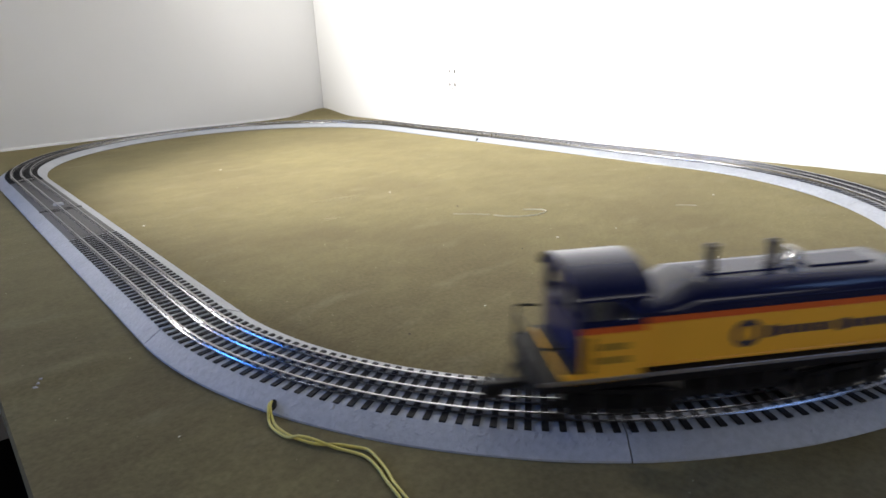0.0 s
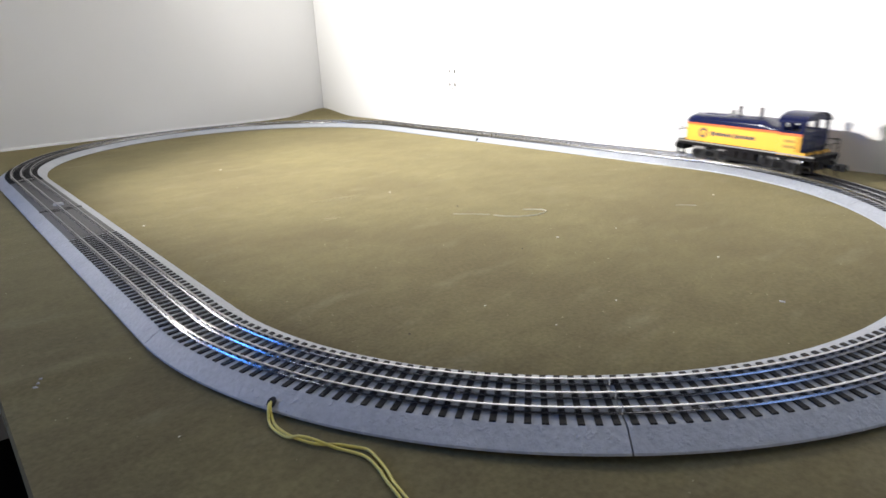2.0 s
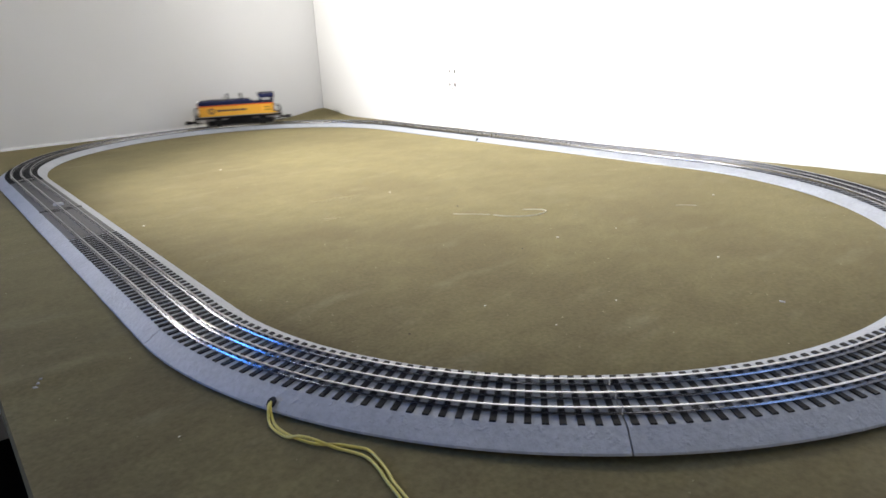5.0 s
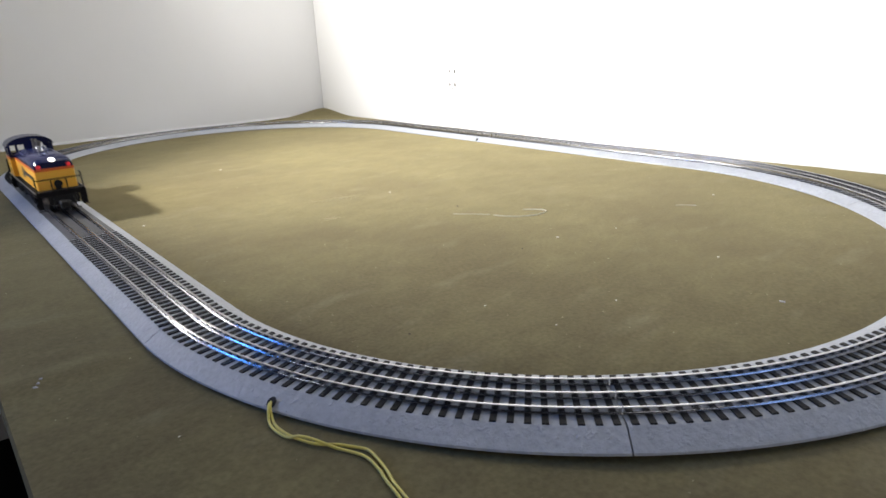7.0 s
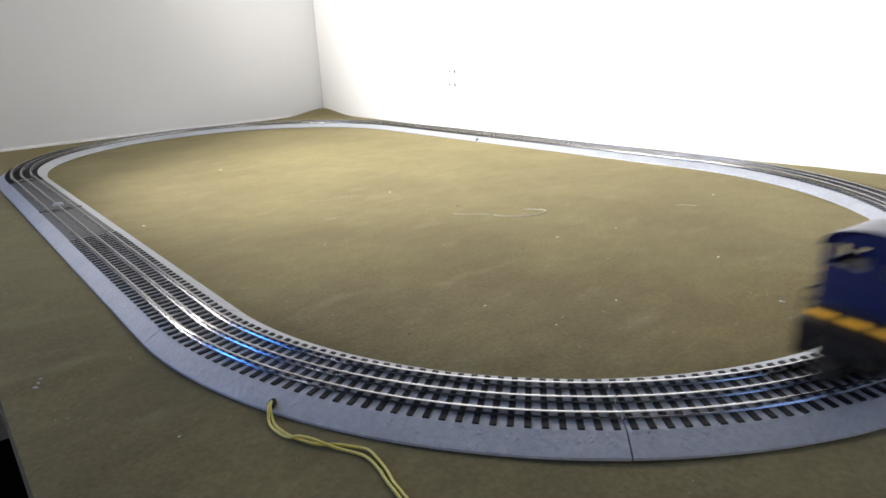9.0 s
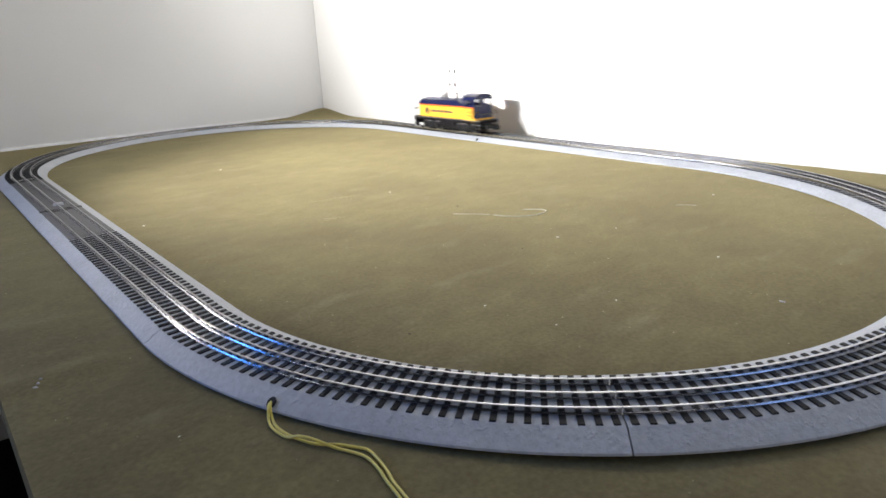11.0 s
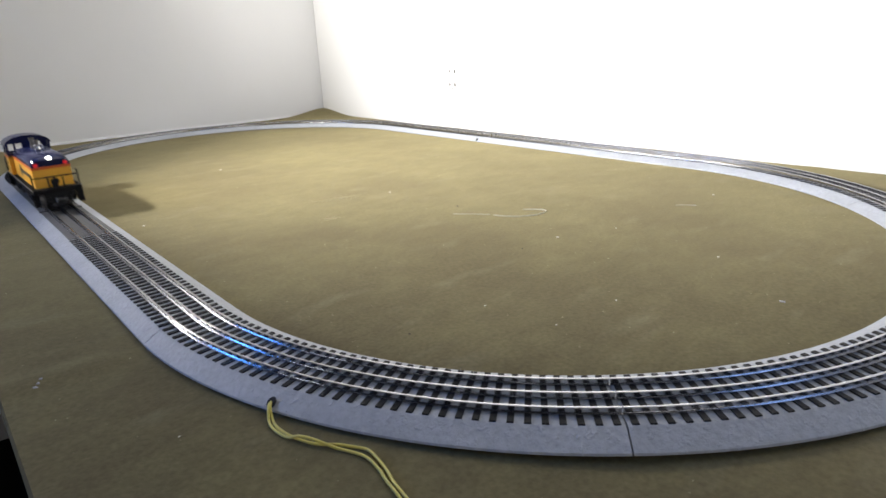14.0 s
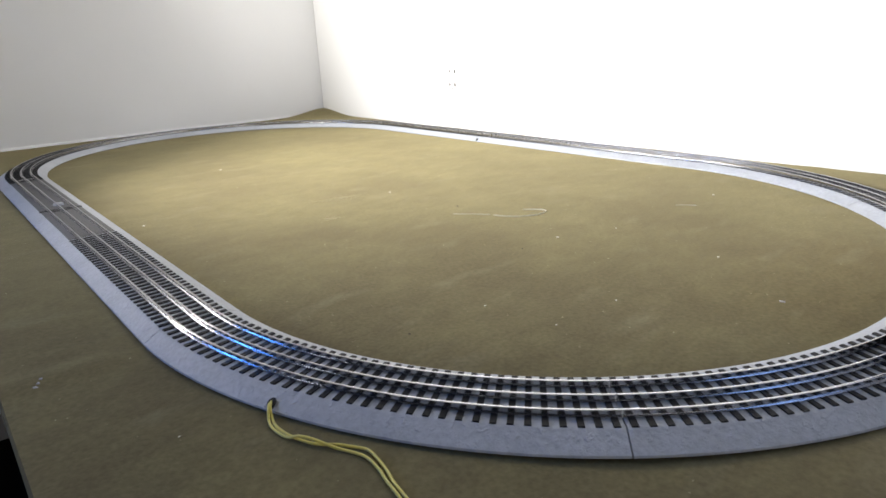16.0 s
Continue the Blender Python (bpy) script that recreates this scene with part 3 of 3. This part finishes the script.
    # railings on the end platforms
    for sx, xp, zp in ((1, 0.1185, 0.0655), (-1, -0.1105, 0.0635)):
        bm = bmesh.new()
        xin = xp - sx * 0.0125
        for y in (-0.0275, 0.0275):
            tube(bm, spline([(xin, y, zp - 0.001), (xp - sx * 0.003, y, zp), (xp, y, zp - 0.003), (xp, y, zf - 0.001)], 5), 0.00090, 8)
        tube(bm, [(xp, -0.0272, zp - 0.0052), (xp, 0.0272, zp - 0.0052)], 0.00085, 8)
        for y in (-0.0090, 0.0090):
            tube(bm, [(xp, y, zf - 0.001), (xp, y, zp - 0.0052)], 0.00080, 8)
        part("railing", bm, BLACK, loco, "thin black end railing", True)
    # brake stand on the front platform
    bm = bmesh.new()
    box(bm, 0.1075, 0.1115, -0.0035, 0.0035, zf, zf + 0.0075, bevel=0.0006)
    lathe(bm, [(0.0048, 0.1125), (0.0052, 0.1131), (0.0030, 0.1135)], (0, 0, zf + 0.0085), "x", 16)
    part("brake_stand", bm, BLACK, loco, "black brake wheel stand", True)
    # hoses beside the couplers
    for sx, xh in ((1, 0.1235), (-1, -0.1155)):
        for y in (-0.0115, 0.0125):
            bm = bmesh.new()
            tube(bm, spline([(xh - sx * 0.004, y, 0.0350), (xh, y, 0.0330), (xh + sx * 0.003, y * 1.05, 0.0270), (xh + sx * 0.006, y * 1.1, 0.0215)], 4), 0.0009, 8)
            part("air_hose", bm, BLACK, loco)
    # grab rails on the cab corner
    for side in (-1, 1):
        for xg in (x0 + 0.0015, x0 + 0.007):
            bm = bmesh.new()
            y = side * (cw + 0.0016)
            tube(bm, spline([(xg, side * cw, zf + 0.0235), (xg, y, zf + 0.0230), (xg, y, zf + 0.0060), (xg, side * cw, zf + 0.0055)], 4), 0.0005, 6)
            part("grab_rail", bm, BLACK, loco)
    # steps at the corners, pilots and couplers
    for sx, xs in ((1, 0.112), (-1, -0.104)):
        for side in (-1, 1):
            bm = bmesh.new()
            ya, yb = sorted((side * 0.0235, side * 0.0297))
            box(bm, xs - 0.0068, xs - 0.0058, ya, yb, 0.0210, 0.0380)
            box(bm, xs + 0.0058, xs + 0.0068, ya, yb, 0.0210, 0.0380)
            for z in (0.0215, 0.0292):
                box(bm, xs - 0.0058, xs + 0.0058, ya, yb, z, z + 0.0012, bevel=0.0002)
            part("step", bm, FRAME_GREY, loco, "grey corner step")
        bm = bmesh.new()
        xp = xs + sx * 0.0075
        box(bm, min(xp, xp + sx * 0.0012), max(xp, xp + sx * 0.0012), -0.0165, 0.0165, 0.0250, 0.0378, bevel=0.0003)
        part("pilot", bm, BLACK, loco, "black pilot plate")
        bm = bmesh.new()
        xa = xs + sx * 0.004
        box(bm, min(xa, xa + sx * 0.020), max(xa, xa + sx * 0.020), -0.0030, 0.0030, 0.0265, 0.0310, bevel=0.0006)
        box(bm, min(xa + sx * 0.017, xa + sx * 0.031), max(xa + sx * 0.017, xa + sx * 0.031), -0.0075, -0.0022, 0.0240, 0.0335, bevel=0.0012)
        box(bm, min(xa + sx * 0.018, xa + sx * 0.024), max(xa + sx * 0.018, xa + sx * 0.024), -0.0035, 0.0065, 0.0245, 0.0330, bevel=0.0012)
        box(bm, min(xa + sx * 0.026, xa + sx * 0.031), max(xa + sx * 0.026, xa + sx * 0.031), -0.0035, 0.0030, 0.0245, 0.0330, bevel=0.0010)
        tube(bm, spline([(xa + sx * 0.021, 0.0030, 0.025), (xa + sx * 0.022, 0.0035, 0.0205), (xa + sx * 0.025, 0.0050, 0.0185)], 4), 0.0008, 6)
        part("coupler", bm, BLACK, loco, "black knuckle coupler", True)
    # fuel tank and battery boxes
    tank = part("fuel_tank", solid(-0.034, 0.034, -0.0200, 0.0200, 0.0190, 0.0376, bevel=0.0030, seg=3), BLACK, loco, "", True)
    for side in (-1, 1):
        for xb in (-0.022, -0.006, 0.010):
            ya, yb = sorted((side * 0.0200, side * 0.0262))
            part("battery_box", solid(xb, xb + 0.0135, ya, yb, 0.0260, 0.0374, bevel=0.0006), FRAME_GREY, tank)
        bm = bmesh.new()
        lathe(bm, [(0.0028, -0.009), (0.0036, -0.0075), (0.0036, 0.0075), (0.0028, 0.009)], (0.0265, side * 0.0225, 0.0300), "x", 12)
        part("air_tank", bm, FRAME_GREY, tank, "", True)
    # trucks
    trucks = []
    for xt in (0.062, -0.062):
        truck = part("truck", solid(-0.026, 0.026, -0.0105, 0.0105, 0.0215, 0.0375, bevel=0.0015), BLACK, loco, "black four-wheel truck")
        truck.location = (xt, 0, 0)
        for side in (-1, 1):
            bm = bmesh.new()
            ya, yb = sorted((side * 0.0215, side * 0.0245))
            outline = [(-0.0320, 0.0270), (-0.0300, 0.0315), (-0.0120, 0.0325), (0.0120, 0.0325), (0.0300, 0.0315), (0.0320, 0.0270), (0.0270, 0.0180), (0.0150, 0.0180),
                       (0.0110, 0.0215), (0.0080, 0.0178), (-0.0080, 0.0178), (-0.0110, 0.0215), (-0.0150, 0.0180), (-0.0270, 0.0180)]
            prism(bm, outline, ya, yb, "y")
            part("sideframe", bm, BLACK, truck)
            for xa in (-0.0205, 0.0205):
                bm = bmesh.new()
                y = side * 0.0262
                box(bm, xa - 0.0045, xa + 0.0045, min(y, side * 0.0244), max(y, side * 0.0244), 0.0225, 0.0310, bevel=0.0008)
                part("journal_box", bm, FRAME_GREY, truck)
            for k in range(4):
                xa = -0.0060 + 0.0040 * k
                bm = bmesh.new()
                lathe(bm, [(0.0015, 0.0215), (0.0015, 0.0300)], (xa, side * 0.0252, 0), "z", 8)
                part("spring", bm, BLACK, truck)
        for xa in (-0.0205, 0.0205):
            for side in (-1, 1):
                bm = bmesh.new()
                prof = [(0.0132, 0.0136), (0.0134, 0.0146), (0.0119, 0.0152), (0.0116, 0.0198), (0.0100, 0.0200), (0.0092, 0.0190), (0.0034, 0.0188), (0.0030, 0.0203)]
                lathe(bm, [(r, side * w) for r, w in prof], (xa, 0, Z_RAIL + 0.0116), "y", 28)
                part("wheel", bm, WHEEL, truck, "", True)
        bm = bmesh.new()
        lathe(bm, [(0.0042, -0.004), (0.0042, 0.004)], (0, 0, Z_RAIL + 0.0041), "y", 14)
        part("pickup_roller", bm, STEEL_DULL, truck, "", True)
        trucks.append(truck)
    grow, ahead, tall = 1.05, 0.0072, 0.995
    seen = set()
    for ob in loco.children_recursive:
        if ob.data.name not in seen:
            seen.add(ob.data.name)
            ob.data.transform(Matrix.Translation((0, 0, Z_RAIL)) @ Matrix.Diagonal((grow, grow, grow * tall, 1)) @ Matrix.Translation((0, 0, -Z_RAIL)) if ob.location.z == 0 else Matrix.Scale(grow, 4))
        if ob.location.z:
            ob.location = (ob.location.x * grow, ob.location.y * grow, Z_RAIL + (ob.location.z - Z_RAIL) * grow * tall)
        else:
            ob.location = ob.location * grow
        if ob.parent == loco:
            ob.location.x += ahead
    return loco, trucks


LOCO, TRUCKS = build_locomotive()


# ---- wall outlet ----
def build_outlet():
    thing = new("wall_outlet")
    thing.location = (WALL_X, 0.742, 0.131)
    tagged(thing, "white double electric outlet on the bright wall", "outlet")
    bm = bmesh.new()
    box(bm, -0.0052, 0.0, -0.036, 0.036, -0.055, 0.055, bevel=0.0022, seg=2)
    part("plate", bm, OUTLET, thing)
    for z in (-0.0175, 0.0175):
        bm = bmesh.new()
        prism(bm, [(0.0185 * max(-0.82, min(0.82, math.cos(radians(a)))) , z + 0.0140 * math.sin(radians(a))) for a in range(0, 360, 15)], -0.0072, -0.0050, "x")
        face = part("socket", bm, OUTLET, thing)
        # Black blocks put the openings' inner shade onto the solid socket face.
        for y, h in ((-0.0100, 0.0050), (0.0100, 0.0042)):
            part("slot", solid(-0.0076, -0.0070, y - 0.0030, y + 0.0030, z + 0.001 - h, z + 0.001 + h), SLOT, face)
        bm = bmesh.new()
        lathe(bm, [(0.0024, -0.0076), (0.0024, -0.0070)], (0, 0, z - 0.0085), "x", 12)
        part("slot", bm, SLOT, face)
    bm = bmesh.new()
    lathe(bm, [(0.0030, -0.0050), (0.0026, -0.0062)], (0, 0, 0), "x", 12)
    part("screw", bm, SILVER, thing)


build_outlet()


# ---- wires and litter on the carpet ----
def wire(points, label):
    pts = [(x, y, (ground_z(x, y) + 0.0014 if z is None else z)) for x, y, z in points]
    bm = bmesh.new()
    tube(bm, spline(pts, 7), 0.00092, 10)
    tagged(part("wire", bm, WIRE, smooth=True), label, "wire", "pair of track wires")


wire([(-0.0062, -0.1662, 0.0030), (-0.0085, -0.1690, 0.0048), (-0.0108, -0.1725, 0.0036), (-0.0130, -0.1785, None), (-0.0150, -0.1880, None), (-0.0140, -0.2010, None), (-0.0105, -0.2125, None), (-0.0055, -0.2220, None),
      (0.0030, -0.2310, None), (0.0085, -0.2390, None), (0.0130, -0.2465, None), (0.0128, -0.2560, None), (0.0105, -0.2690, None), (0.0070, -0.2810, None), (0.0040, -0.2980, None), (-0.010, -0.37, None), (-0.03, -0.45, None)],
     "thin yellow insulated wire running from the roadbed over the carpet")
wire([(-0.0072, -0.1670, 0.0028), (-0.0098, -0.1692, 0.0044), (-0.0128, -0.1735, 0.0032), (-0.0160, -0.1800, None), (-0.0176, -0.1900, None), (-0.0158, -0.2030, None), (-0.0118, -0.2120, 0.0030), (-0.0070, -0.2215, 0.0030),
      (0.0008, -0.2335, None), (0.0060, -0.2440, None), (0.0088, -0.2530, None), (0.0078, -0.2650, None), (0.0050, -0.2770, None), (0.0015, -0.2960, None), (-0.013, -0.37, None), (-0.033, -0.45, None)],
     "thin yellow insulated wire lying beside its twin on carpet")


def thread(points, radius=0.00045):
    bm = bmesh.new()
    tube(bm, spline([(x, y, ground_z(x, y) + radius * 0.7) for x, y in points], 6), radius, 6)
    tagged(part("thread", bm, LINT, smooth=True), "pale loose thread lying on the carpet", "thread", "threads on the carpet")


thread([(0.387, 0.087), (0.396, 0.076), (0.406, 0.065), (0.418, 0.049)], 0.0004)
thread([(0.420, 0.043), (0.426, 0.030), (0.439, 0.014), (0.455, 0.003), (0.472, 0.001), (0.483, 0.006), (0.482, 0.016), (0.467, 0.033)], 0.0006)
thread([(0.616, -0.111), (0.625, -0.118), (0.633, -0.131)], 0.0004)


def scrap(x, y, size, material, label, seed):
    rnd = random.Random(seed)
    bm = bmesh.new()
    bmesh.ops.create_icosphere(bm, subdivisions=1, radius=size)
    for v in bm.verts:
        v.co *= rnd.uniform(0.6, 1.25)
        v.co.z *= 0.45
        v.co.x *= 1.4
    ob = part("lint", bm, material)
    ob.location = (x, y, ground_z(x, y) + size * 0.2)
    ob.rotation_euler = (0, 0, rnd.uniform(0, 3))
    tagged(ob, label, "lint", "scraps on the carpet")


for k, (x, y, size) in enumerate(((0.204, -0.154, 0.0009), (0.399, -0.081, 0.0017), (0.456, -0.245, 0.0014), (0.305, 0.685, 0.0018), (0.703, -0.121, 0.0020), (0.411, 0.264, 0.0014),
                                  (0.293, -0.230, 0.0010), (0.216, -0.224, 0.0010), (-0.063, -0.154, 0.0007), (0.473, -0.111, 0.0009), (0.040, 0.114, 0.0016), (0.069, 0.370, 0.0016))):
    scrap(x, y, size, LINT, "small pale scrap of lint on the carpet", k)
scrap(0.381, -0.335, 0.0020, LINT_BLUE, "blue-grey scrap of lint on the carpet", 31)
for k, (x, y) in enumerate(((-0.1185, -0.021), (-0.1135, -0.013), (-0.116, -0.017))):
    scrap(x, y, 0.0014, LINT_BLUE, "blue-grey scrap of lint near the table's edge", 41 + k)
scrap(0.419, 0.114, 0.0016, BRIM, "dark speck on the carpet", 51)
scrap(0.342, -0.076, 0.0010, BRIM, "dark speck on the carpet", 52)
scrap(0.122, -0.149, 0.0009, BRIM, "dark speck on the carpet", 53)


def carpet_flecks():
    """Countless crumbs and fibre ends caught in the pile."""
    rnd = random.Random(7)
    bm = bmesh.new()
    for k in range(620):
        x, y = rnd.uniform(-0.12, 0.86), rnd.uniform(-0.44, 0.75)
        d = math.hypot(x - R, y - max(0, min(L, y))) - R
        if abs(d) < 0.055:
            continue
        size = rnd.uniform(0.00025, 0.00070)
        a = rnd.uniform(0, math.pi)
        u = Vector((math.cos(a), math.sin(a), 0)) * size * rnd.uniform(1, 2.4)
        v = Vector((-math.sin(a), math.cos(a), 0)) * size
        p = Vector((x, y, ground_z(x, y)))
        top = bm.verts.new(p + Vector((0, 0, size * 1.1)))
        ring = [bm.verts.new(p + q + Vector((0, 0, -0.0002))) for q in (u, v, -u, -v)]
        for i in range(4):
            bm.faces.new((ring[i], ring[(i + 1) % 4], top))
    ob = part("carpet_flecks", bm, FLECK)
    tagged(ob, "tiny pale crumbs and fibre ends in the carpet pile", "lint", kind="stuff")


carpet_flecks()


def dust_smudge(a, b, spread, count, seed):
    """A scuffed patch where pale dust and fibre ends lie on the pile between two points."""
    rnd = random.Random(seed)
    bm = bmesh.new()
    for k in range(count):
        u = min(max(rnd.gauss(0.5, 0.28), 0), 1)
        x = a[0] + (b[0] - a[0]) * u + rnd.gauss(0, spread)
        y = a[1] + (b[1] - a[1]) * u + rnd.gauss(0, spread)
        size, turn = rnd.uniform(0.0003, 0.0008), rnd.uniform(0, math.pi)
        c, d = math.cos(turn) * size, math.sin(turn) * size
        p = Vector((x, y, ground_z(x, y)))
        ring = [bm.verts.new(p + Vector(q)) for q in ((1.8 * c, 1.8 * d, -0.0002), (-d, c, -0.0002), (-1.8 * c, -1.8 * d, -0.0002), (d, -c, -0.0002))]
        top = bm.verts.new(p + Vector((0, 0, size * 0.7)))
        for i in range(4):
            bm.faces.new((ring[i], ring[(i + 1) % 4], top))
    tagged(part("dust_smudge", bm, FLECK), "pale smudge of dust rubbed into the carpet pile", "dust", kind="stuff")


dust_smudge((0.295, 0.302), (0.365, 0.284), 0.007, 420, 61)
dust_smudge((0.256, 0.205), (0.274, 0.197), 0.005, 170, 62)


# ---- what moves ----
KNOT_STEP = 0.5
KNOTS = [0.421, 0.634, 0.862, 1.0877, 1.2958, 1.4965, 1.7321, 1.9795, 2.2352, 2.5074, 2.789, 3.0745, 3.3585, 3.6335, 3.9131, 4.1881, 4.465, 4.78, 5.146, 5.5019, 5.8644, 6.2186, 6.5597, 6.8828, 7.1847, 7.4656, 7.7466, 8.0719, 8.4228, 8.7680, 9.1083, 9.449, 9.78]


def travelled(t):
    """How far round the oval the locomotive's middle is at t seconds."""
    i = min(int(t / KNOT_STEP), len(KNOTS) - 2)
    u = t / KNOT_STEP - i
    def slope(j):
        a, b = max(j - 1, 0), min(j + 1, len(KNOTS) - 1)
        return (KNOTS[b] - KNOTS[a]) / (b - a)
    return ((2 * u ** 3 - 3 * u ** 2 + 1) * KNOTS[i] + (3 * u ** 2 - 2 * u ** 3) * KNOTS[i + 1]
            + (u ** 3 - 2 * u ** 2 + u) * slope(i) + (u ** 3 - u ** 2) * slope(i + 1))


def press(t, middle, reach):
    """How far (0 to 1) the springy near curve is pressed down as the locomotive passes."""
    d = (travelled(t) - middle + LAP / 2) % LAP - LAP / 2
    return math.exp(-(d / reach) ** 2)


PIVOT_FRONT, PIVOT_REAR = 0.0723, 0.0579


def motions():
    times = [k / 15 for k in range(241)]
    body, turns = [], ([], [])
    for t in times:
        s = travelled(t)
        front, hf = along(s + PIVOT_FRONT)
        rear, hr = along(s - PIVOT_REAR)
        d = front - rear
        # Small yaw and lift on the near curve, set to fit the camera's view.
        h = math.atan2(d.y, d.x) + radians(1.2) * press(t, 0.45, 0.30)
        p = rear + (front - rear) * (PIVOT_REAR / (PIVOT_FRONT + PIVOT_REAR))
        body.append((t, Matrix.Translation((p.x, p.y, 0.0008 * press(t, 0.40, 0.24))) @ Matrix.Rotation(h, 4, "Z")))
        for k, (x, a) in enumerate(((PIVOT_FRONT, hf), (-PIVOT_REAR, hr))):
            turns[k].append((t, Matrix.Translation((x, 0, 0)) @ Matrix.Rotation(a - h, 4, "Z")))
    walk(LOCO, body)
    for truck, rows in zip(TRUCKS, turns):
        walk(truck, rows)
    # heights of the near curve's joints: at rest, how deep they dip, where the locomotive then stands, reach
    joints = ((-0.0002, 0.0012, 0.10, 0.26), (0.0012, 0.0049, 0.43, 0.27), (0.0, 0.0010, 0.75, 0.26), (0.0, 0.0, 1.0, 0.2))
    for k in range(3):
        ob = SECTIONS[k]
        home = ob.location.copy()
        out = (home - Vector((R, 0, 0))).normalized()
        half = 0.176
        rows = []
        for t in times:
            z0, z1 = (rest - dip * press(t, middle, reach) for rest, dip, middle, reach in joints[k:k + 2])
            rows.append((t, Matrix.Translation(home + Vector((0, 0, (z0 + z1) / 2))) @ Matrix.Rotation(math.atan2(z1 - z0, 2 * half), 4, out)))
        walk(ob, rows)


motions()
